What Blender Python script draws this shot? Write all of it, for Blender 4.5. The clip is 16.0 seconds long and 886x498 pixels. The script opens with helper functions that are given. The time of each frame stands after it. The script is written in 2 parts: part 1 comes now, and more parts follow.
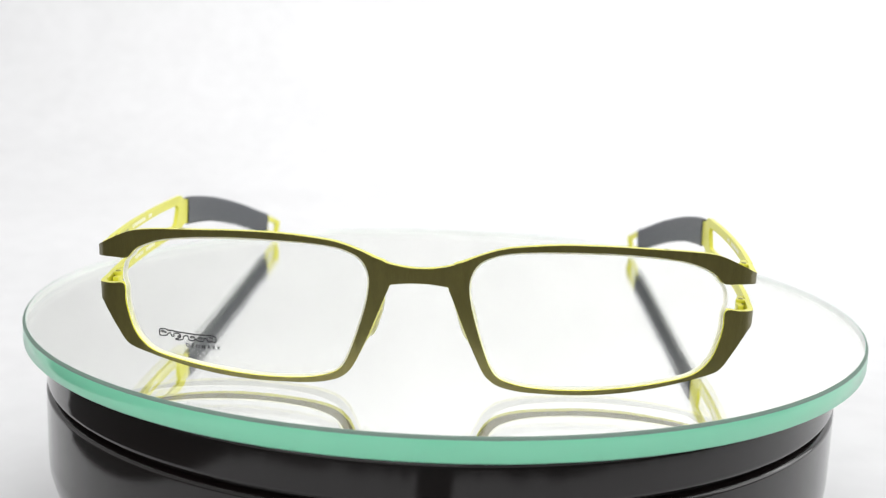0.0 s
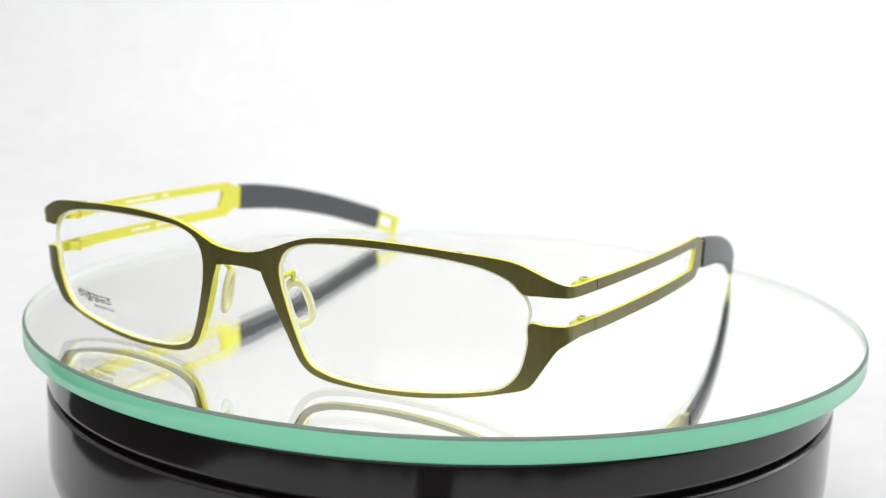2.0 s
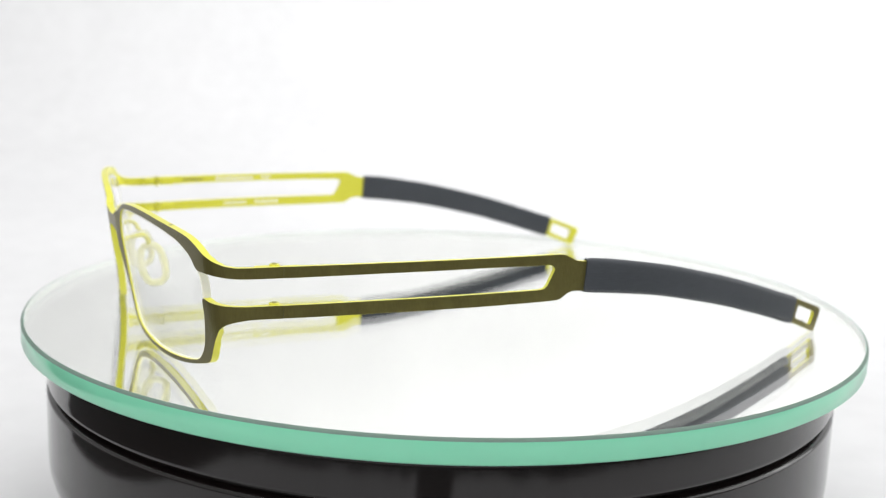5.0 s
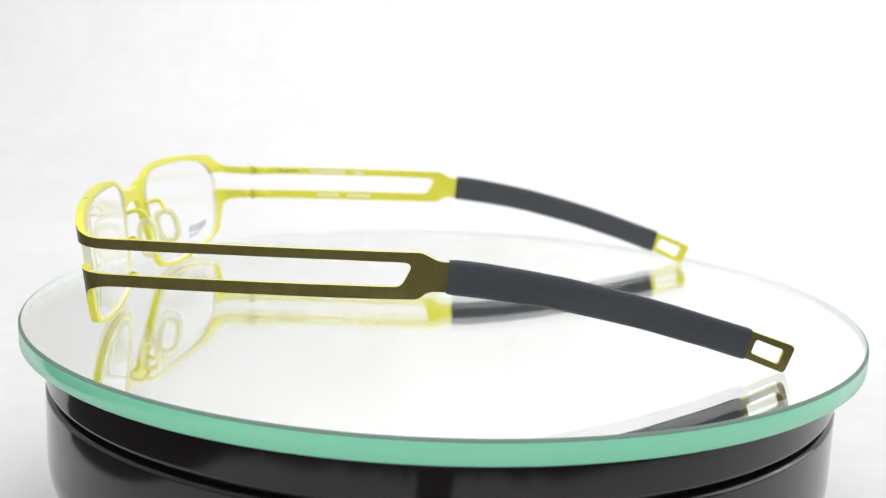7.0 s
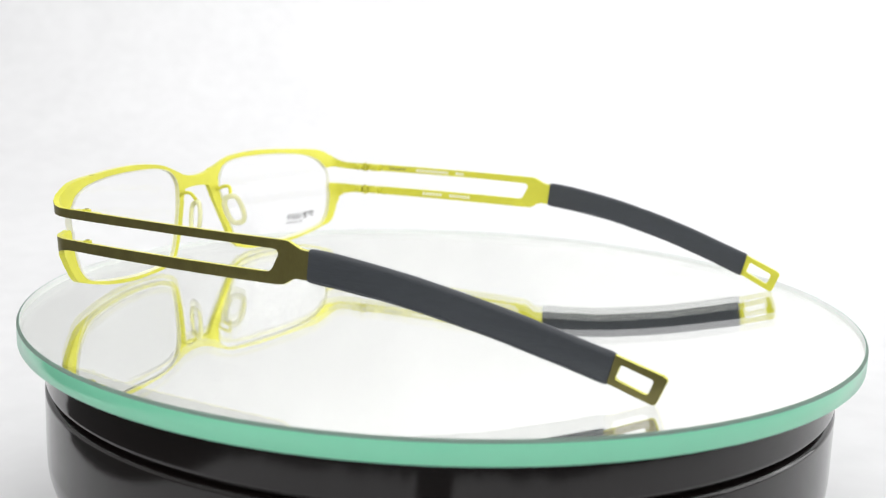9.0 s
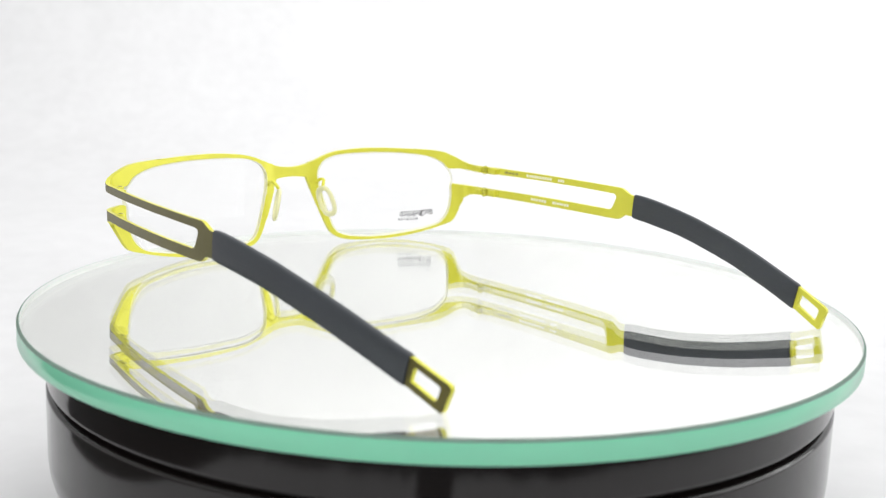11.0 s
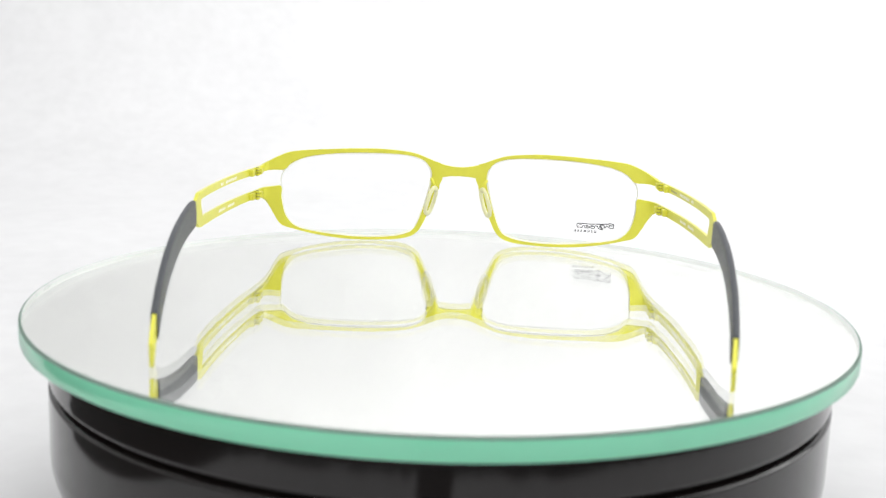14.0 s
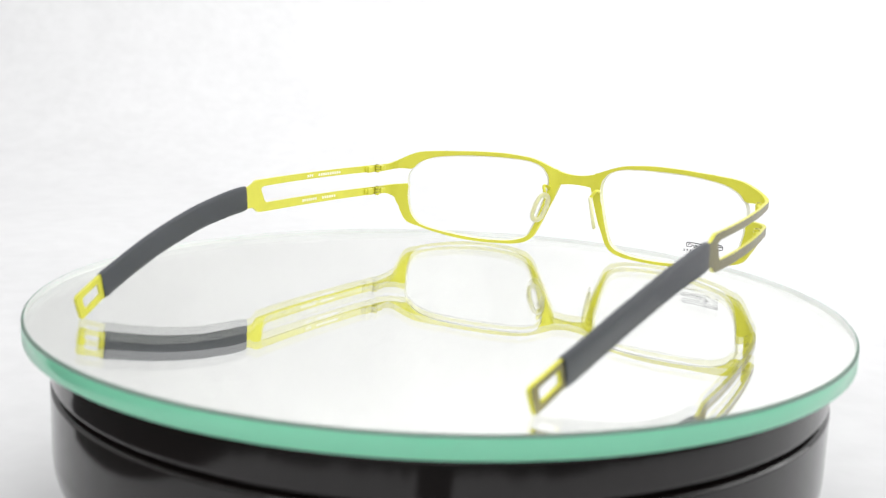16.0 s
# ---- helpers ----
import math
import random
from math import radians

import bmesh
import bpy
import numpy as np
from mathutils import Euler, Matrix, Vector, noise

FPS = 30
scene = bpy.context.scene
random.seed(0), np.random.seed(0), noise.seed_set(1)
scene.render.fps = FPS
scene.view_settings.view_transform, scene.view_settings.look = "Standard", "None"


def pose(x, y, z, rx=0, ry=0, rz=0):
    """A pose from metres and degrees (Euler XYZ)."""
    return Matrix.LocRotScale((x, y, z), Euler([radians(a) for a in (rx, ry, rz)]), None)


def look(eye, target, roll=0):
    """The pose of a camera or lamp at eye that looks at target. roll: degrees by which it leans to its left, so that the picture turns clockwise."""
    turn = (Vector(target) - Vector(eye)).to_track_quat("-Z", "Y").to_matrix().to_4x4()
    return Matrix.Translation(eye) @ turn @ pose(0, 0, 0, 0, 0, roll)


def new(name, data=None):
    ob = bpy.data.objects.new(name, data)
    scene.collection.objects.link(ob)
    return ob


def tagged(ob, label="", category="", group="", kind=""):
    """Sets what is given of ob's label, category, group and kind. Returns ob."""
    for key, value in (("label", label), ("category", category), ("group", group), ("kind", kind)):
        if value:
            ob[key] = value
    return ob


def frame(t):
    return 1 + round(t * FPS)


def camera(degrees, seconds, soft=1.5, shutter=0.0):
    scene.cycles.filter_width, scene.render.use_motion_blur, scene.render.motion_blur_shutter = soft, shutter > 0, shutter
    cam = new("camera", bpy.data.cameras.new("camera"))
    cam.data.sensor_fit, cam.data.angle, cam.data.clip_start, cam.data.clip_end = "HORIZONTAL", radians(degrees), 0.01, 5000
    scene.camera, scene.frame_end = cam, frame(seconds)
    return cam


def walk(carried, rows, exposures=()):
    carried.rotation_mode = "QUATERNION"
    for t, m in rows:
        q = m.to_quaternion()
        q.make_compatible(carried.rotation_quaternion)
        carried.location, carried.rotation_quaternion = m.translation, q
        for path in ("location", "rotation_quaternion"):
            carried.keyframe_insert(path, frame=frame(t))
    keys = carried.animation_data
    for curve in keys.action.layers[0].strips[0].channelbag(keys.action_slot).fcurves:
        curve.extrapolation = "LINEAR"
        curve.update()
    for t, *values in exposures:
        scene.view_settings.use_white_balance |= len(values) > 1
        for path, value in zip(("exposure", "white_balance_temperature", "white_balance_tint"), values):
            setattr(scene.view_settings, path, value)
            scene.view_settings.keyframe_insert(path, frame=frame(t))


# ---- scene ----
# camera: fixed on a stand in front of the turntable
cam = camera(43.44, 16.0, soft=1.2)
cam.data.dof.use_dof = True
cam.data.dof.aperture_fstop = 20.0  # the focus follows a hinge of the eyeglasses, set where they are built


def stand(back):
    """The camera's pose, drawn back by some millimetres along its line of sight."""
    eye, aim = Vector((0, -0.28612, 0.06781)), Vector((-0.000935, 0, 0.0134))
    eye = eye - (aim - eye).normalized() * back * 0.001
    return look(eye, aim, 2.017)


walk(cam, [(0, stand(0)), (4.0, stand(0)), (6.5, stand(-0.7)), (9.0, stand(-1.2)), (11.5, stand(-0.5)), (14.0, stand(0.9)), (16.0, stand(2.2))])

# ---- light: an assumed white photo tent with unseen softboxes and added fill lamps ----
world = bpy.data.worlds.new("world")
scene.world = world
world.use_nodes = True
world.node_tree.nodes["Background"].inputs[0].default_value = (1.0, 1.0, 0.995, 1)
world.node_tree.nodes["Background"].inputs[1].default_value = 0.62


def area_lamp(name, eye, target, sx, sy, power):
    d = bpy.data.lights.new(name, "AREA")
    d.shape, d.size, d.size_y, d.energy = "RECTANGLE", sx, sy, power
    ob = new(name, d)
    ob.matrix_basis = look(eye, target)
    return ob


area_lamp("softbox_top", (0.06, -0.02, 0.85), (0.05, 0.1, 0), 1.1, 0.9, 3.8)
# fill lamp added on the camera side, to lift the lime inner faces
area_lamp("front_fill", (-0.3, -0.9, 0.62), (-0.03, 0, 0), 1.0, 0.7, 4.4)
area_lamp("softbox_side", (0.95, 0.15, 0.35), (0, 0.25, 0.05), 0.8, 0.7, 3.4)
# two fill lamps added to brighten the upper backdrop and its right corner
area_lamp("backdrop_fill", (0.28, 0.58, 0.88), (0.25, 0.97, 0.42), 1.4, 0.25, 6.0)
area_lamp("corner_fill", (1.05, 0.35, 0.45), (0.75, 0.95, 0.08), 0.5, 0.4, 1.5)
scene.view_settings.exposure = 0.0


# ---- materials ----
def material(name, colour, rough=0.5, metal=0.0, vary=0.1, scale=400.0, bump=0.0, bump_scale=3000.0, stretch=(1, 1, 1), coat=0.0, spec=0.5, trans=0.0, ior=1.5, bump_depth=0.0003):
    m = bpy.data.materials.new(name)
    m.use_nodes = True
    n, l = m.node_tree.nodes, m.node_tree.links
    b = n["Principled BSDF"]
    b.inputs["Roughness"].default_value = rough
    b.inputs["Metallic"].default_value = metal
    b.inputs["Coat Weight"].default_value = coat
    b.inputs["Coat Roughness"].default_value = 0.06
    b.inputs["Specular IOR Level"].default_value = spec
    b.inputs["Transmission Weight"].default_value = trans
    b.inputs["IOR"].default_value = ior
    b.inputs["Base Color"].default_value = (*colour, 1)
    if vary or bump:
        tc = n.new("ShaderNodeTexCoord")
        mp = n.new("ShaderNodeMapping")
        mp.inputs["Scale"].default_value = stretch
        l.new(tc.outputs["Object"], mp.inputs["Vector"])
    if vary:
        big, fine, mix, ramp = n.new("ShaderNodeTexNoise"), n.new("ShaderNodeTexNoise"), n.new("ShaderNodeMath"), n.new("ShaderNodeMix")
        big.inputs["Scale"].default_value, fine.inputs["Scale"].default_value = scale, scale * 9
        big.inputs["Detail"].default_value, fine.inputs["Detail"].default_value = 3, 2
        l.new(mp.outputs[0], big.inputs["Vector"])
        l.new(mp.outputs[0], fine.inputs["Vector"])
        mix.operation = "ADD"
        l.new(big.outputs["Fac"], mix.inputs[0])
        l.new(fine.outputs["Fac"], mix.inputs[1])
        half = n.new("ShaderNodeMath")
        half.operation = "MULTIPLY"
        half.inputs[1].default_value = 0.64
        l.new(mix.outputs[0], half.inputs[0])
        ramp.data_type = "RGBA"
        ramp.inputs["A"].default_value = (*[c * (1 - vary) for c in colour], 1)
        ramp.inputs["B"].default_value = (*[min(1, c * (1 + vary)) for c in colour], 1)
        l.new(half.outputs[0], ramp.inputs["Factor"])
        l.new(ramp.outputs["Result"], b.inputs["Base Color"])
        ro = n.new("ShaderNodeMapRange")
        ro.inputs["To Min"].default_value, ro.inputs["To Max"].default_value = max(0.0, rough - 0.08), min(1.0, rough + 0.08)
        if rough > 0.1:
            l.new(fine.outputs["Fac"], ro.inputs["Value"])
            l.new(ro.outputs[0], b.inputs["Roughness"])
    if bump:
        bt, bn = n.new("ShaderNodeTexNoise"), n.new("ShaderNodeBump")
        bt.inputs["Scale"].default_value = bump_scale
        bt.inputs["Detail"].default_value = 4
        bn.inputs["Strength"].default_value = bump
        bn.inputs["Distance"].default_value = bump_depth
        l.new(mp.outputs[0], bt.inputs["Vector"])
        l.new(bt.outputs["Fac"], bn.inputs["Height"])
        l.new(bn.outputs[0], b.inputs["Normal"])
    return m


OLIVE = material("brushed_olive_titanium", (0.140, 0.123, 0.038), 0.40, 0.7, 0.30, 200, 0.22, 1500, (4, 1.5, 0.5), coat=0.15)
LIME = material("lime_enamel", (0.69, 0.67, 0.062), 0.34, 0.18, 0.07, 300, 0.08, 2500)
SLEEVE = material("grey_rubber", (0.042, 0.047, 0.055), 0.42, 0.0, 0.22, 160, 0.2, 2200, (1, 0.2, 1), spec=0.4)
PALE_LIME = material("pale_lime_plastic", (0.76, 0.74, 0.26), 0.4, 0.0, 0.05, 400)
SILICONE = material("clear_silicone", (0.91, 0.91, 0.78), 0.3, 0.0, 0, trans=0.6, ior=1.25)
LENS = material("clear_lens", (0.998, 1.0, 0.996), 0.0, 0.0, 0, trans=1.0, ior=1.16)
LENS_EDGE = material("ground_lens_edge", (0.84, 0.84, 0.74), 0.5, 0.0, 0.04, 500)
INK = material("black_print", (0.015, 0.015, 0.017), 0.5, 0.0, 0.1, 900)
GREY_INK = material("pale_print", (0.88, 0.87, 0.72), 0.5, 0.0, 0.08, 900)
STEEL = material("dark_screw", (0.34, 0.32, 0.10), 0.35, 0.5, 0.1, 900)
GLASS = material("plate_glass", (0.998, 1.0, 0.998), 0.0, 0.0, 0, trans=1.0, ior=1.5)
GLASS_EDGE = material("green_glass_edge", (0.28, 0.90, 0.60), 0.16, 0.0, 0.05, 25, coat=0.8, spec=0.8)
EDGE_LINER = material("pale_liner", (0.80, 0.83, 0.81), 0.3, 0.0, 0.03, 40)
ARRIS = material("ground_glass_arris", (0.20, 0.26, 0.23), 0.8, 0.0, 0.06, 300, spec=0.2)


def let_light_through(m, colour, share):
    """Mixes light that comes through from behind into a material."""
    n, l = m.node_tree.nodes, m.node_tree.links
    mix, tr = n.new("ShaderNodeMixShader"), n.new("ShaderNodeBsdfTranslucent")
    tr.inputs["Color"].default_value = (*colour, 1)
    mix.inputs[0].default_value = share
    l.new(n["Principled BSDF"].outputs[0], mix.inputs[1])
    l.new(tr.outputs[0], mix.inputs[2])
    l.new(mix.outputs[0], n["Material Output"].inputs["Surface"])


let_light_through(GLASS_EDGE, (0.66, 0.98, 0.83), 0.42)
let_light_through(LENS_EDGE, (0.95, 0.95, 0.92), 0.5)
let_light_through(ARRIS, (0.55, 0.63, 0.59), 0.38)
MIRROR = material("silvered_backing", (0.972, 0.982, 0.95), 0.0, 1.0, 0)
BLACK = material("gloss_black_plastic", (0.0062, 0.0045, 0.0043), 0.09, 0.0, 0.2, 60, 0.03, 120)
TABLE = material("dark_tabletop", (0.008, 0.008, 0.009), 0.5, 0.0, 0.25, 12, 0.1, 200)
CLOTH = material("white_cloth", (0.652, 0.652, 0.659), 0.9, 0.0, 0.10, 8, 0.5, 9, bump_depth=0.012)


# ---- mesh helpers ----
def finish(bm, angle=35):
    bmesh.ops.recalc_face_normals(bm, faces=bm.faces)
    for f in bm.faces:
        f.smooth = True
    for e in bm.edges:
        if len(e.link_faces) == 2 and e.calc_face_angle(0) > radians(angle):
            e.smooth = False


def part(name, bm, mats, parent=None, label="", angle=35):
    finish(bm, angle)
    me = bpy.data.meshes.new(name)
    bm.to_mesh(me)
    bm.free()
    for m in mats if isinstance(mats, (list, tuple)) else [mats]:
        me.materials.append(m)
    ob = new(name, me)
    ob.parent = parent
    if label:
        tagged(ob, label)
    return ob


def smooth_rows(rows, steps):
    """Catmull-Rom through rows of numbers."""
    p = np.array(rows, float)
    p = np.vstack([2 * p[0] - p[1], p, 2 * p[-1] - p[-2]])
    out = []
    for i in range(1, len(p) - 2):
        for k in range(steps):
            t = k / steps
            a, b, c, d = p[i - 1], p[i], p[i + 1], p[i + 2]
            out.append(0.5 * (2 * b + (c - a) * t + (2 * a - 5 * b + 4 * c - d) * t * t + (3 * b - a - 3 * c + d) * t ** 3))
    out.append(p[-2])
    return np.array(out)


def sheet(bm, pts, faces, place, depth, mats=(0, 1, 1), butt=None):
    """A sheet of metal: flat outline points, faces between them, bent by place(a, b, inward) and as thick as depth(a). butt: the a at which it butts against the next piece, dark there."""
    top = [bm.verts.new(place(a, b, 0.0)) for a, b in pts]
    low = [bm.verts.new(place(a, b, depth(a))) for a, b in pts]
    edges = {}
    for f in faces:
        for i in range(len(f)):
            a, b = f[i], f[(i + 1) % len(f)]
            key = (min(a, b), max(a, b))
            edges.setdefault(key, []).append((a, b))
    for f in faces:
        bm.faces.new([top[i] for i in f]).material_index = mats[0]
        bm.faces.new([low[i] for i in reversed(f)]).material_index = mats[1]
    for key, uses in edges.items():
        if len(uses) == 1:
            a, b = uses[0]
            end = butt is not None and all(abs(abs(pts[k][0]) - abs(butt)) < 0.02 for k in (a, b))
            bm.faces.new([top[b], top[a], low[a], low[b]]).material_index = mats[0] if end else mats[2]


def lathe(profile, segments=160):
    bm = bmesh.new()
    rings = []
    for r, z in profile:
        if r < 1e-6:
            rings.append([bm.verts.new((0, 0, z))])
        else:
            rings.append([bm.verts.new((r * math.cos(2 * math.pi * k / segments), r * math.sin(2 * math.pi * k / segments), z)) for k in range(segments)])
    for a, b in zip(rings, rings[1:]):
        for k in range(segments):
            j = (k + 1) % segments
            if len(a) == 1:
                bm.faces.new([a[0], b[k], b[j]])
            elif len(b) == 1:
                bm.faces.new([a[k], b[0], a[j]])
            else:
                bm.faces.new([a[k], b[k], b[j], a[j]])
    return bm


def tube(bm, pts, radius, sides=10, flat=1.0):
    """A round wire along points, closed at its ends."""
    pts = [Vector(p) for p in pts]
    rings = []
    for i, p in enumerate(pts):
        d = (pts[min(i + 1, len(pts) - 1)] - pts[max(i - 1, 0)]).normalized()
        a = d.cross(Vector((0.31, 0.17, 0.93))).normalized()
        b = d.cross(a)
        rings.append([bm.verts.new(p + radius * (math.cos(t) * a + flat * math.sin(t) * b)) for t in (2 * math.pi * k / sides for k in range(sides))])
    for r, s in zip(rings, rings[1:]):
        for k in range(sides):
            bm.faces.new([r[k], r[(k + 1) % sides], s[(k + 1) % sides], s[k]])
    bm.faces.new(rings[0])
    bm.faces.new(rings[-1])


def block(bm, centre, axes, size, bevel=0.0001):
    """A bevelled block with its own axes."""
    m = Matrix((axes[0], axes[1], axes[2])).transposed().to_4x4()
    m.translation = Vector(centre)
    made = bmesh.ops.create_cube(bm, size=1.0, matrix=m @ Matrix.Diagonal((*size, 1)))
    edges = list({e for v in made["verts"] for e in v.link_edges})
    if bevel:
        bmesh.ops.bevel(bm, geom=edges, offset=bevel, segments=2, affect="EDGES", profile=0.5)


def peg(bm, centre, axis, radius, length, sides=20, bevel=0.00012):
    q = Vector(axis).to_track_quat("Z", "Y").to_matrix().to_4x4()
    q.translation = Vector(centre)
    made = bmesh.ops.create_cone(bm, cap_ends=True, segments=sides, radius1=radius, radius2=radius, depth=length, matrix=q)
    rim = [e for e in {e for v in made["verts"] for e in v.link_edges} if any(len(f.verts) > 4 for f in e.link_faces)]
    bmesh.ops.bevel(bm, geom=rim, offset=bevel, segments=2, affect="EDGES", profile=0.5)


# ---- the tent ----
def cloth_edge(x):
    """Where the cloth ends in front of the turntable, uneven. Unseen: shaped to give the black sides their dark
    reflections.
    """
    # the notch at the middle stands in for the camera stand's dark reflection
    xs = [-1.6, -0.3, -0.205, -0.172, -0.163, -0.157, -0.154, -0.152, -0.149, -0.129, -0.068, -0.015, -0.0125, 0.0085, 0.011, 0.045, 0.076, 0.107, 0.128, 0.16, 0.197, 0.217, 0.3, 1.6]
    ys = [0.05, 0.05, 0.03, 0.0, -0.043, -0.07, -0.095, -0.12, -0.16, -0.18, -0.213, -0.222, -0.185, -0.185, -0.222, -0.219, -0.206, -0.192, -0.185, -0.16, -0.114, -0.061, 0.0, 0.0]
    return float(np.interp(x, xs, ys)) + 0.004 * noise.noise((x * 60, 0, 0)) + 0.005 * noise.noise((x * 150, 3, 0))


def sweep():
    bm = bmesh.new()
    z0, wall = -0.06, 0.97
    back = [(0.62 + 0.35 * math.sin(a), z0 + 0.35 - 0.35 * math.cos(a)) for a in (math.pi / 2 * k / 14 for k in range(1, 15))]
    back += [(wall, 0.6), (wall, 1.0), (wall, 1.6)]
    xs = [-1.6 + 0.1 * i for i in range(10)] + [-0.6 + 0.01 * i for i in range(36)] + [-0.24 + 0.0025 * i for i in range(193)] + [0.25 + 0.01 * i for i in range(36)] + [0.7 + 0.1 * i for i in range(10)]
    cols = []
    for x in xs:
        e = cloth_edge(x)
        flat = [(e + (0.62 - e) * k / 8, z0) for k in range(9)]
        cols.append([bm.verts.new((x, y, z)) for y, z in flat + back])
    for a, b in zip(cols, cols[1:]):
        for i in range(len(a) - 1):
            bm.faces.new([a[i], b[i], b[i + 1], a[i + 1]])
    ob = part("backdrop", bm, CLOTH)
    tagged(ob, "seamless white cloth sweep, faintly creased, behind the turntable", "backdrop", kind="structure")
    bm = bmesh.new()
    block(bm, (0, -0.1, -0.0815), ((1, 0, 0), (0, 1, 0), (0, 0, 1)), (3.4, 2.4, 0.04), 0.004)
    top = part("tabletop", bm, TABLE)
    return tagged(top, "dark tabletop under the white cloth", "table", kind="structure")


sweep()


# ---- turntable ----
Z_TOP = 0.0006
GLASS_H = 0.0052


def turntable():
    base = tagged(new("turntable"), "glossy black plastic turntable with a groove round its side", "turntable")
    zt = Z_TOP - GLASS_H - 0.0005
    base.location = (-0.0004, 0.001, -0.06)
    up = 0.06

    def prof(rows):
        return [(r, z + up) for r, z in rows]
    collar = [(0, zt), (0.094, zt), (0.0972, zt - 0.0003), (0.0986, zt - 0.0011), (0.0992, zt - 0.0018), (0.0994, zt - 0.0024), (0.0994, zt - 0.0028), (0.0994, -0.0142), (0.0994, -0.0146), (0.0991, -0.0151), (0.0976, -0.0153), (0.0976, -0.0162)]
    part("platter", lathe(prof(collar), 200), BLACK, base, angle=50)
    body = [(0.0970, -0.0154), (0.0972, -0.0165), (0.0991, -0.0167), (0.0996, -0.0172), (0.0996, -0.0176), (0.0996, -0.0327), (0.0996, -0.0330), (0.0994, -0.0360), (0.0988, -0.0385), (0.0977, -0.0410),
            (0.0968, -0.0427), (0.0966, -0.0429), (0.0961, -0.0432), (0.0935, -0.0470), (0.0900, -0.0500), (0.085, -0.0515), (0.085, -0.0560), (0, -0.0560)]
    part("housing", lathe(prof(body), 200), BLACK, base, angle=50)
    for k in range(4):
        a = math.pi / 4 + k * math.pi / 2
        bm = bmesh.new()
        peg(bm, (0.07 * math.cos(a), 0.07 * math.sin(a), 0.002), (0, 0, 1), 0.006, 0.0045)
        part("rubber_foot", bm, SLEEVE, base)
    return base


turntable()


def mirror_disc():
    disc = tagged(new("mirror_disc"), "round glass mirror plate with a polished sea-green edge", "mirror")
    disc.location = (0.0, 0.0006, Z_TOP - GLASS_H)
    r, h = 0.1047, GLASS_H
    top = [(0, h), (0.05, h), (0.09, h), (r - 0.0006, h)]
    plate = part("glass_plate", lathe(top, 240), GLASS, disc, "clear plate glass top")
    plate.visible_shadow = False
    part("ground_arris", lathe([(r - 0.0006, h), (r - 0.00032, h - 0.0001), (r - 0.0001, h - 0.00032), (r, h - 0.0006)], 240), ARRIS, disc, "grey-green ground arris", angle=60)
    part("polished_edge", lathe([(r, h - 0.0006), (r, 0.0006), (r - 0.0005, 0.0001), (r - 0.0008, 0.0)], 240), GLASS_EDGE, disc, "sea-green polished glass edge", angle=60)
    # added opaque liner: its pale colour imitates light through the far edge
    part("edge_liner", lathe([(r - 0.00066, h - 0.00006), (r - 0.00066, 0.00026)], 240), EDGE_LINER, disc, "added pale liner, for the see-through look of the far glass edge")
    part("silver_backing", lathe([(0, 0.0002), (0.05, 0.0002), (r - 0.0007, 0.0002)], 240), MIRROR, disc, "silvered mirror backing")
    return disc


disc = mirror_disc()


# ---- eyeglasses ----
# all lengths of the outlines are in millimetres
MM = 0.001


def heading(u, x):
    """The line's heading: a flat bridge, a crease at each side of it, then the shallow curve."""
    if u < 6.6:
        return 0.0
    return math.atan(2 * 0.00214 * x) + (radians(9) if u < 10.2 else 0.0)


def plan_path():
    """The front's line seen from above: a shallow curve, then a tight bend in three facets back to the hinge."""
    x, y, u, a, st = 0.0, -83.2, 0.0, 0.0, 0.05
    out = [(u, x, y, a)]
    while u < 82:
        if x < 61.3:
            a, bend = heading(u, x), u
        else:
            k = (u - bend) / 5.96
            a = radians(83) if k >= 1 else radians(14.7 + 68.3 * (int(3 * k) + 0.5) / 3)
        x, y, u = x + st * math.cos(a), y + st * math.sin(a), u + st
        out.append((u, x, y, a))
    return np.array(out)


PLAN = plan_path()
LEAN = 0.125


def on_front(u, z, inward):
    """The point of the front at arc length u from the bridge's middle and height z, inward mm behind its face."""
    s, uu = (1 if u >= 0 else -1), abs(u)
    x, y, a = (np.interp(uu, PLAN[:, 0], PLAN[:, k]) for k in (1, 2, 3))
    x, y = x - inward * math.sin(a), y + inward * math.cos(a) - LEAN * (z - 15) * min(1.0, max(0.0, (74 - uu) / 12))
    return Vector((s * x, y, z)) * MM


def front_depth(u):
    return 1.55 if abs(u) < 60 else 1.55 - 0.5 * min(1, (abs(u) - 60) / 10)


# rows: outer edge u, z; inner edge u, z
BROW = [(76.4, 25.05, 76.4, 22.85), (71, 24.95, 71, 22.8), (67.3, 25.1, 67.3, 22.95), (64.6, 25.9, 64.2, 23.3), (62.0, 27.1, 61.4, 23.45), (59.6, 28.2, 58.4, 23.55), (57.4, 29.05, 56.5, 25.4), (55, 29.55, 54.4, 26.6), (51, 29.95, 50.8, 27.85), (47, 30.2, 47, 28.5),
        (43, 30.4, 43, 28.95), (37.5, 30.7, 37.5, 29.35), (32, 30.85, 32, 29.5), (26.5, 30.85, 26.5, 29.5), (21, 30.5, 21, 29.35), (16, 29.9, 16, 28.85)]
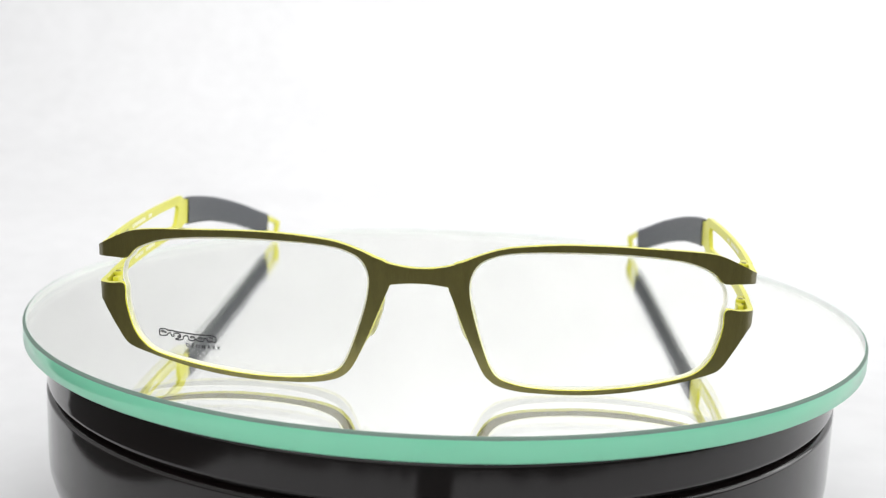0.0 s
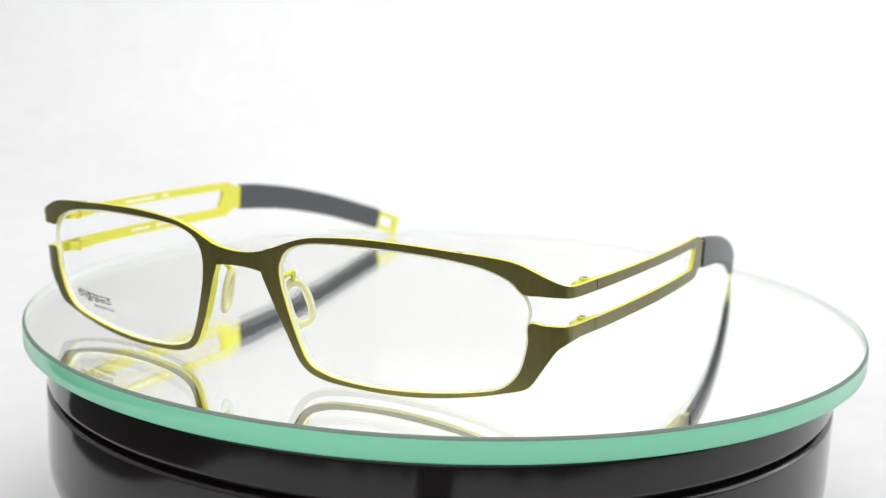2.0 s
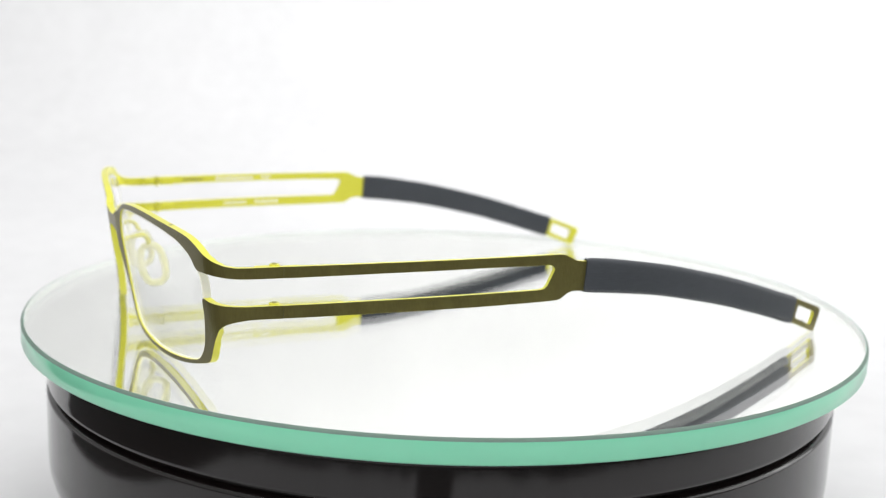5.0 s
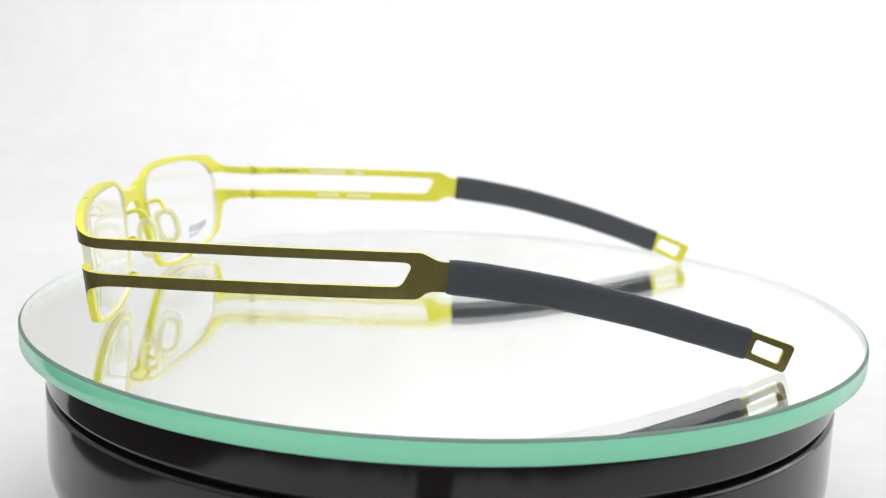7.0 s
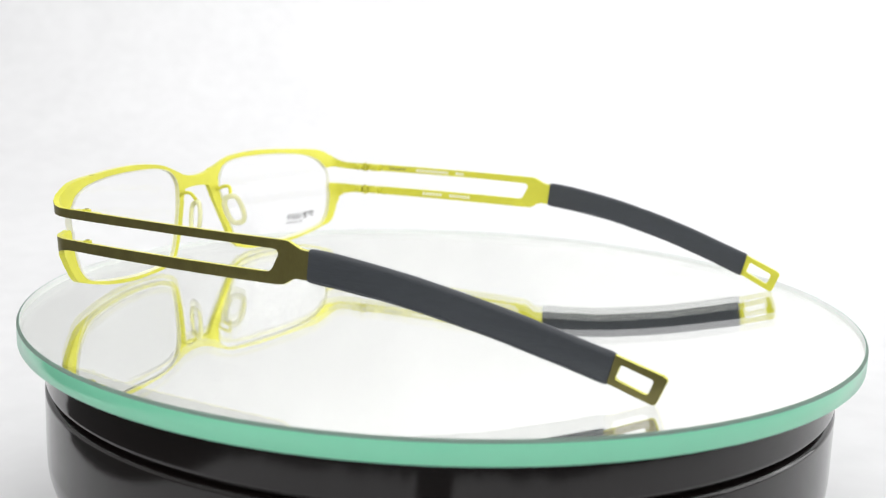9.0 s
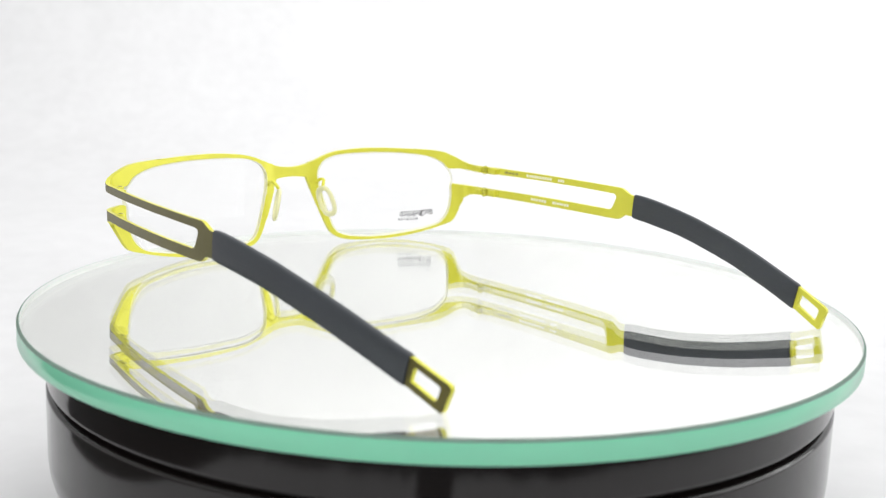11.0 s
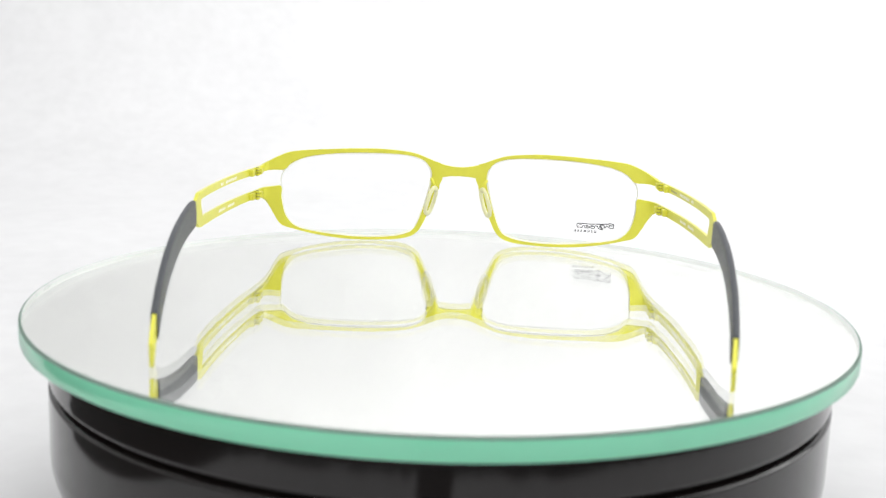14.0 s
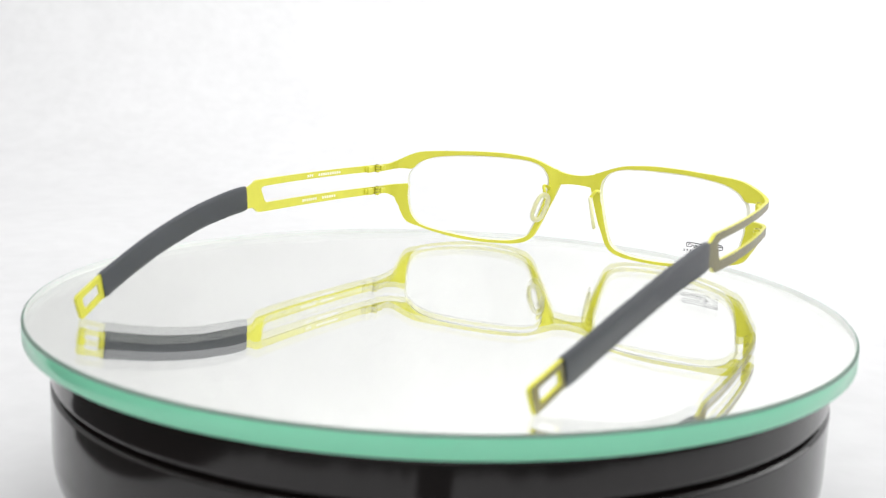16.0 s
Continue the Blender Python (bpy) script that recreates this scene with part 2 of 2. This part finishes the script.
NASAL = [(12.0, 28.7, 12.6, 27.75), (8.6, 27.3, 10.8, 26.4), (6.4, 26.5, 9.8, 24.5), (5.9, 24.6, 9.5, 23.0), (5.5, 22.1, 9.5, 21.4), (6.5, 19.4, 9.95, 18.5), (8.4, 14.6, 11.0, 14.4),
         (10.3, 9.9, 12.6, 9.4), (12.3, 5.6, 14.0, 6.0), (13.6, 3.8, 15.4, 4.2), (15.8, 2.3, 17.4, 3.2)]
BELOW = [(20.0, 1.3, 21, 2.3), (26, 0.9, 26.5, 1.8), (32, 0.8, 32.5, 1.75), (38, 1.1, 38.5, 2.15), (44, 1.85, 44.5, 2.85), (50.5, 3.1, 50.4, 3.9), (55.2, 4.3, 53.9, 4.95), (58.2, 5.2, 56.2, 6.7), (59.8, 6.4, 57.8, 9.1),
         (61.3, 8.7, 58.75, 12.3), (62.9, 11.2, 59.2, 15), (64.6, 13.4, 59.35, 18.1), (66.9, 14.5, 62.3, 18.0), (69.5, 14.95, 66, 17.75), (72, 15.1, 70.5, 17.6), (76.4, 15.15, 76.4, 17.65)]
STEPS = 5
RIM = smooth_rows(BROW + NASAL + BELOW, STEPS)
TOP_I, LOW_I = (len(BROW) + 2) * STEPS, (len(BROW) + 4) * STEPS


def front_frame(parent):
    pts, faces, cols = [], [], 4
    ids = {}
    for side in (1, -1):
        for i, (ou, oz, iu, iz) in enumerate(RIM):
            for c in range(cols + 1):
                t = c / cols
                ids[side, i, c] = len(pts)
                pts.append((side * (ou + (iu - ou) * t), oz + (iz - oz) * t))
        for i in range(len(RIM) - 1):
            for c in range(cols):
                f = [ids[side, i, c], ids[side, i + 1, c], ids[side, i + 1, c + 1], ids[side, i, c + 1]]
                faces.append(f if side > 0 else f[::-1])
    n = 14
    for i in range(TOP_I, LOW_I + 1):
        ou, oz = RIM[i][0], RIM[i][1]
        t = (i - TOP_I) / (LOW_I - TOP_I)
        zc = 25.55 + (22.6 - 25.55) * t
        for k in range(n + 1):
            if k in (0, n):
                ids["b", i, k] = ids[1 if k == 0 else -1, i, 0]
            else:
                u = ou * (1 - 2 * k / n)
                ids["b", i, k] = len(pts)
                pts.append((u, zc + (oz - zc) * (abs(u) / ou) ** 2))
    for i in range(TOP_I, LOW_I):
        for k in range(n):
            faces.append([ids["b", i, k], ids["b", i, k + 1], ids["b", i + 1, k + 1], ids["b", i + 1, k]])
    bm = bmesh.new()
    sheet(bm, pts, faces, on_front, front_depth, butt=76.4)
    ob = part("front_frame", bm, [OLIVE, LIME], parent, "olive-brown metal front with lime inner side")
    bev = ob.modifiers.new("worn_edges", "BEVEL")
    bev.width, bev.segments, bev.limit_method, bev.angle_limit = 0.00005, 2, "ANGLE", radians(50)
    for side in (1, -1):
        bm = bmesh.new()
        peg(bm, on_front(side * 46.5, 30.0, 0.75), (0, -LEAN, 1), 0.0007, 0.0005)
        part("rim_screw", bm, STEEL, ob, "small dark rim screw")
    return ob


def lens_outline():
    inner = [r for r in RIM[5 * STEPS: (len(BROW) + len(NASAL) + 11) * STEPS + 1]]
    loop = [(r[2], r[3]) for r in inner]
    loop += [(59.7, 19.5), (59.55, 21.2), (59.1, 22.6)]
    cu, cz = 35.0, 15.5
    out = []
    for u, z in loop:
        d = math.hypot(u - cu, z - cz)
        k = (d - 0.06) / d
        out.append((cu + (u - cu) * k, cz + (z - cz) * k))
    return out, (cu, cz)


def lens(side, parent):
    loop, (cu, cz) = lens_outline()
    bm = bmesh.new()
    rings, m = 7, len(loop)
    edge = []
    for depth, rim_depth in ((0.2, 0.36), (2.0, 1.8)):
        rows = []
        for k in range(1, rings + 1):
            t = k / rings
            row = []
            for u, z in loop:
                d = math.hypot(u - cu, z - cz)
                f = t * (d - 0.3) / d
                row.append(bm.verts.new(on_front(side * (cu + (u - cu) * f), cz + (z - cz) * f, depth - 0.12 * (1 - t * t))))
            rows.append(row)
        mid = bm.verts.new(on_front(side * cu, cz, depth - 0.12))
        outer = [bm.verts.new(on_front(side * u, z, rim_depth)) for u, z in loop]
        for i in range(m):
            j = (i + 1) % m
            bm.faces.new([mid, rows[0][i], rows[0][j]])
            for a, b in zip(rows, rows[1:]):
                bm.faces.new([a[i], b[i], b[j], a[j]])
            bm.faces.new([rows[-1][i], outer[i], outer[j], rows[-1][j]]).material_index = 1
        edge.append(outer)
    for i in range(m):
        j = (i + 1) % m
        bm.faces.new([edge[0][i], edge[1][i], edge[1][j], edge[0][j]]).material_index = 1
    ob = part("lens", bm, [LENS, LENS_EDGE], parent, "clear demo lens with a pale ground edge", angle=20)
    ob.visible_shadow = False
    return ob


def lens_print(parent):
    """A wordmark as a plain shape with a short line of capitals below it, on one lens."""
    def at(u, z):
        return on_front(-u, z, 0.12)

    def stroke(bm, pts, w):
        p = smooth_rows(pts, 4)
        left, right = [], []
        for i in range(len(p)):
            d = p[min(i + 1, len(p) - 1)] - p[max(i - 1, 0)]
            d = d / max(1e-6, np.linalg.norm(d))
            nrm = np.array([-d[1], d[0]]) * w / 2
            left.append(bm.verts.new(at(*(p[i] + nrm))))
            right.append(bm.verts.new(at(*(p[i] - nrm))))
        for i in range(len(p) - 1):
            bm.faces.new([left[i], left[i + 1], right[i + 1], right[i]])
    bm = bmesh.new()
    def mark(points, w):
        """A stroke of the mark, its points in 27ths of a millimetre along and below the mark's upper left corner."""
        stroke(bm, [(52.0 - x / 25.0, 9.45 - (y - 0.05 * x) / 27.0) for x, y in points], w)
    mark([(0, 4), (8, 0), (36, -1), (44, 6), (70, 7), (95, 12), (130, 15), (190, 22), (235, 23), (280, 25), (297, 32), (301, 44), (296, 60), (284, 58)], 0.27)
    mark([(0, 4), (-1, 20), (3, 36), (36, 35), (46, 24), (58, 22), (66, 40)], 0.27)
    mark([(66, 40), (76, 38), (78, 22), (98, 20), (112, 28), (110, 44), (84, 52), (100, 58), (124, 52), (128, 36)], 0.27)
    mark([(128, 36), (140, 32), (152, 34), (158, 54), (184, 56), (192, 44), (202, 56), (232, 58), (238, 44), (252, 42), (258, 58), (284, 58)], 0.27)
    for x, y, rx, ry in ((15, 13, 7, 5), (31, 17, 5, 4), (176, 38, 12, 4), (218, 42, 12, 4), (104, 36, 7, 4)):
        mark([(x + rx * math.cos(t), y + ry * math.sin(t)) for t in (2 * math.pi * k / 8 for k in range(9))], 0.22)
    mark([(262, 36), (280, 38), (286, 50)], 0.22)
    part("wordmark", bm, INK, parent, "black printed wordmark shape")
    font = bpy.data.curves.new("lettering", "FONT")
    font.body, font.size, font.space_character, font.align_x = "DENMARK", 0.00105, 1.75, "LEFT"
    font.offset = 0.00003
    tmp = new("lettering", font)
    bpy.context.view_layer.update()
    me = bpy.data.meshes.new_from_object(tmp.evaluated_get(bpy.context.evaluated_depsgraph_get()))
    bpy.data.objects.remove(tmp)
    for v in me.vertices:
        v.co = at(46.4 - v.co.x / MM, 6.25 + v.co.y / MM)
    me.materials.append(INK)
    ob = new("lettering", me)
    ob.parent = parent
    return ob


# ---- temples: outline along v (front to back) and height z ----
def on_temple(side):
    def place(v, z, inward):
        x = 66.15 + 0.0373 * (v + 62) - 0.001283 * (v + 62) * (v - 1.0) - inward
        return Vector((side * x, v, z)) * MM
    return place


SLEEVE_ROWS = [(1.6, 24.05, 1.1, 16.75), (7.9, 23.5, 7.5, 16.2), (13.7, 22.7, 13.3, 15.55), (19.5, 21.8, 19.0, 14.85), (25.4, 20.75, 24.8, 13.85), (31.3, 19.45, 30.6, 12.65),
               (37.2, 18.1, 36.5, 11.35), (43.3, 16.55, 42.5, 9.9), (49.4, 14.85, 48.4, 8.2), (55.6, 12.95, 54.5, 6.45), (62, 11.0, 60.6, 4.5), (65.3, 10.05, 63.8, 3.5)]


def temple_outline():
    def line(a, b, step=2.5):
        n = max(1, int(math.hypot(b[0] - a[0], b[1] - a[1]) / step))
        return [(a[0] + (b[0] - a[0]) * k / n, a[1] + (b[1] - a[1]) * k / n) for k in range(n)]
    mid = [((a + c) / 2, (b + d) / 2, (a - c), (b - d)) for a, b, c, d in SLEEVE_ROWS]
    core_top = [(m[0] + 0.36 * m[2], m[1] + 0.36 * m[3]) for m in mid[1:-1]]
    core_low = [(m[0] - 0.36 * m[2], m[1] - 0.36 * m[3]) for m in mid[1:-1]]
    corners = [(-62.11, 25.05), (-44, 25.15), (-20, 25.2), (-4.4, 25.2), (-3.6, 25.05), (-1.6, 24.1), (-0.6, 23.65), (0.4, 23.5), (2.5, 23.4)] + core_top
    corners += [(65.0, 9.75), (74.2, 6.45), (74.8, 6.0), (74.95, 5.4), (73.3, 1.1), (72.9, 0.62), (72.3, 0.6), (63.9, 3.95)]
    corners += core_low[::-1] + [(2.2, 17.25), (0.2, 17.25), (-1.6, 17.3), (-2.7, 17.0), (-4.4, 15.8), (-5.2, 15.6), (-9, 15.5), (-20, 15.4), (-44, 15.3), (-62.11, 15.15)]
    corners += [(-62.11, 17.65), (-44, 17.85), (-20, 18.0), (-9.2, 18.05), (-8.3, 18.25), (-7.6, 18.9), (-6.2, 21.7), (-6.1, 22.3), (-6.5, 22.85), (-7.4, 23.1), (-20, 23.2), (-44, 23.1), (-62.11, 22.85)]
    out = []
    for i, c in enumerate(corners):
        out += line(c, corners[(i + 1) % len(corners)])
    hole = [(66.6, 7.75), (72.1, 5.65), (72.45, 5.3), (72.4, 4.8), (71.7, 2.9), (71.35, 2.55), (70.9, 2.6), (65.7, 4.75), (65.4, 5.1), (65.5, 5.6), (66.1, 7.4)]
    return out, hole


def temple(side, parent):
    place = on_temple(side)
    flat = bmesh.new()
    edges = []
    for loop in temple_outline():
        vs = [flat.verts.new((a, b, 0)) for a, b in loop]
        edges += [flat.edges.new((vs[i], vs[(i + 1) % len(vs)])) for i in range(len(vs))]
    bmesh.ops.triangle_fill(flat, use_beauty=True, edges=edges)
    flat.verts.index_update()
    pts = [(v.co.x, v.co.y) for v in flat.verts]
    faces = [[v.index for v in f.verts] for f in flat.faces]
    faces = [f if (pts[f[1]][0] - pts[f[0]][0]) * (pts[f[2]][1] - pts[f[0]][1]) - (pts[f[1]][1] - pts[f[0]][1]) * (pts[f[2]][0] - pts[f[0]][0]) > 0 else f[::-1] for f in faces]
    flat.free()
    bm = bmesh.new()
    sheet(bm, pts, faces, place, lambda v: 0.95, butt=-62.11)
    ob = part("temple", bm, [OLIVE, LIME], parent, "slotted metal temple, olive outside and lime inside")
    bev = ob.modifiers.new("worn_edges", "BEVEL")
    bev.width, bev.segments, bev.limit_method, bev.angle_limit = 0.00005, 2, "ANGLE", radians(50)

    # rubber sleeve
    bm = bmesh.new()
    rows = smooth_rows(SLEEVE_ROWS, 4)
    rings, sides = [], 24
    for i, (a, b, c, d) in enumerate(rows):
        end = min(i, len(rows) - 1 - i)
        k = 0.955 if end == 0 else 1.0
        ring = []
        for s in range(sides):
            t = 2 * math.pi * s / sides
            ct, stn = math.cos(t), math.sin(t)
            across = math.copysign(abs(ct) ** 0.35, ct) * 0.5 * k
            thick = 0.48 - math.copysign(abs(stn) ** 0.6, stn) * 0.9 * k
            ring.append(bm.verts.new(place((a + c) / 2 + (a - c) * across, (b + d) / 2 + (b - d) * across, thick)))
        rings.append(ring)
    for r, s in zip(rings, rings[1:]):
        for k in range(sides):
            bm.faces.new([r[k], r[(k + 1) % sides], s[(k + 1) % sides], s[k]])
    bm.faces.new(rings[0])
    bm.faces.new(rings[-1])
    part("sleeve", bm, SLEEVE, ob, "dark grey rubber sleeve", angle=60)

    # the flat lip along the sleeve's lower side
    bm = bmesh.new()
    lip = []
    for a, b, c, d in rows[1:-1]:
        lip.append(place((a + c) / 2 - (a - c) * 0.41, (b + d) / 2 - (b - d) * 0.41, -0.40))
    tube(bm, lip, 0.00011, 6)
    part("seam", bm, SLEEVE, ob, "moulded seam of the sleeve")

    # hinges on the two arms
    for zt, zb in ((25.05, 22.85), (17.65, 15.15)):
        zm, h = (zt + zb) / 2, zt - zb
        bm = bmesh.new()
        ax = ((0, 1, 0), (0, 0, 1), (1, 0, 0))
        step = (h + 0.5) / 3
        for k in range(3):
            peg(bm, place(-63.4, zm + 0.1 + (k - 1) * step, 1.95), (0, 0, 1), 0.0010, (step - 0.32) * MM, bevel=0.00008)
        block(bm, place(-60.4, zm - 0.05, 1.5), ax, (0.0036, 0.0021, 0.0012), 0.00018)
        block(bm, place(-58.6, zm, 1.25), ax, (0.0012, 0.0018, 0.0007), 0.0001)
        block(bm, place(-65.6, zm, 2.3), ax, (0.0028, 0.0018, 0.0012), 0.00015)
        hinge = part("hinge", bm, LIME, ob, "lime three-knuckle hinge")
        if side > 0 and zt > 20:
            centre = place(-63.4, zm, 1.95)
            hinge.data.transform(Matrix.Translation(-centre))
            hinge.location = centre
            cam.data.dof.focus_object = hinge
        bm = bmesh.new()
        peg(bm, place(-63.4, zm + 0.1, 1.95), (0, 0, 1), 0.0005, (h + 0.6) * MM)
        part("hinge_screw", bm, STEEL, ob, "tiny hinge screw")

    # print inside the arms, too small to read
    bm = bmesh.new()
    for v0, v1, z in ((-45.5, -34, 24.1), (-31.5, -28.5, 24.15), (-43, -36, 16.65), (-33.5, -26, 16.7)):
        n = max(3, int((v1 - v0) / 1.05))
        for k in range(n):
            a = v0 + (v1 - v0) * k / n
            b = a + (v1 - v0) / n * 0.78
            bm.faces.new([bm.verts.new(place(p, q, 0.962)) for p, q in ((a, z - 0.4), (b, z - 0.4), (b, z + 0.4), (a, z + 0.4))])
    part("small_print", bm, GREY_INK, ob, "rows of pale bars of print")
    if side < 0:
        bm = bmesh.new()
        for v0, v1, z in ((-55.5, -53.9, 24.05), (-53.6, -52.6, 23.95), (-52.3, -50.9, 24.0), (-50.6, -49.4, 24.0)):
            bm.faces.new([bm.verts.new(place(p, q, 0.962)) for p, q in ((v0, z - 0.3), (v1, z - 0.3), (v1, z + 0.3), (v0, z + 0.3))])
        part("dark_print", bm, STEEL, ob, "small dark mark of bars")
    return ob


def nose_pad(side, parent):
    """A lime wire arm and ring with a clear silicone pad over it."""
    c = Vector((side * 9.0, -76.0, 15.0)) * MM
    long = Vector((side * 0.28, 0.20, -0.93)).normalized()
    deep = Vector((side * 0.38, 0.92, 0.05))
    deep = (deep - deep.dot(long) * long).normalized()
    out = deep.cross(long).normalized()
    if out.x * side > 0:
        out = -out

    def oval(t, a, b, p=0.75):
        ct, st = math.cos(t), math.sin(t)
        return c + long * (a * MM * math.copysign(abs(ct) ** p, ct)) + deep * (b * MM * math.copysign(abs(st) ** p, st))
    bm = bmesh.new()
    n, m = 40, 10
    rings = []
    for k in range(n):
        t = 2 * math.pi * k / n
        mid, far = oval(t, 4.3, 2.55), oval(t, 5.3, 3.55)
        d = (far - mid).normalized()
        rings.append([bm.verts.new(mid + d * 0.00042 * math.cos(w) + out * 0.00034 * math.sin(w)) for w in (2 * math.pi * j / m for j in range(m))])
    for k in range(n):
        r, s = rings[k], rings[(k + 1) % n]
        for j in range(m):
            bm.faces.new([r[j], r[(j + 1) % m], s[(j + 1) % m], s[j]])
    ring = part("nose_pad", bm, PALE_LIME, parent, "pale lime nose pad ring on a bent wire arm")
    bm = bmesh.new()
    root = on_front(side * 8.9, 20.6, 1.6)
    top = oval(0, -4.3, 0)
    pts = smooth_rows([root, root + Vector((side * 0.6, 1.6, 0.9)) * MM, root.lerp(top, 0.5) + Vector((side * 0.8, 1.4, 1.9)) * MM, top + Vector((side * 0.3, 0.1, 1.0)) * MM, top], 6)
    tube(bm, pts, 0.00052, 10)
    part("pad_arm", bm, LIME, ring)
    bm = bmesh.new()
    rings = []
    for k in range(n):
        t = 2 * math.pi * k / n
        mid, far = oval(t, 4.3, 2.5), oval(t, 5.3, 3.5)
        d = (far - mid).normalized()
        rings.append([bm.verts.new(mid + d * 0.0009 * math.cos(w) + out * 0.00062 * math.sin(w)) for w in (2 * math.pi * j / m for j in range(m))])
    for k in range(n):
        r, s = rings[k], rings[(k + 1) % n]
        for j in range(m):
            bm.faces.new([r[j], r[(j + 1) % m], s[(j + 1) % m], s[j]])
    pad = part("silicone_pad", bm, SILICONE, ring, "clear silicone nose pad", angle=60)
    pad.visible_shadow = False
    return ring


def eyeglasses():
    g = tagged(new("eyeglasses"), "olive and lime metal eyeglasses with slotted temples, open on a mirror", "eyeglasses")
    front_frame(g)
    for side in (1, -1):
        glass = lens(side, g)
        if side < 0:
            lens_print(glass)
        temple(side, g)
        nose_pad(side, g)
    return g


glasses = eyeglasses()


# ---- what moves: the mirror plate turns once in about 28 s and carries the eyeglasses ----
def turned(t):
    x = (t - 8) / 8
    return -107.05 - 101.148 * x - 2.208 * x * x - 2.065 * x ** 3


def motions():
    times = [0.5 * k for k in range(33)]
    walk(disc, [(t, pose(-0.00028, -0.00025, Z_TOP - GLASS_H, 0, 0, turned(t)) @ pose(0.0006, 0.00025, 0)) for t in times])
    walk(glasses, [(t, pose(0, 0, 0, 0, 0, turned(t) + 3.65) @ pose(-0.0014, 0, 0)) for t in times])


motions()
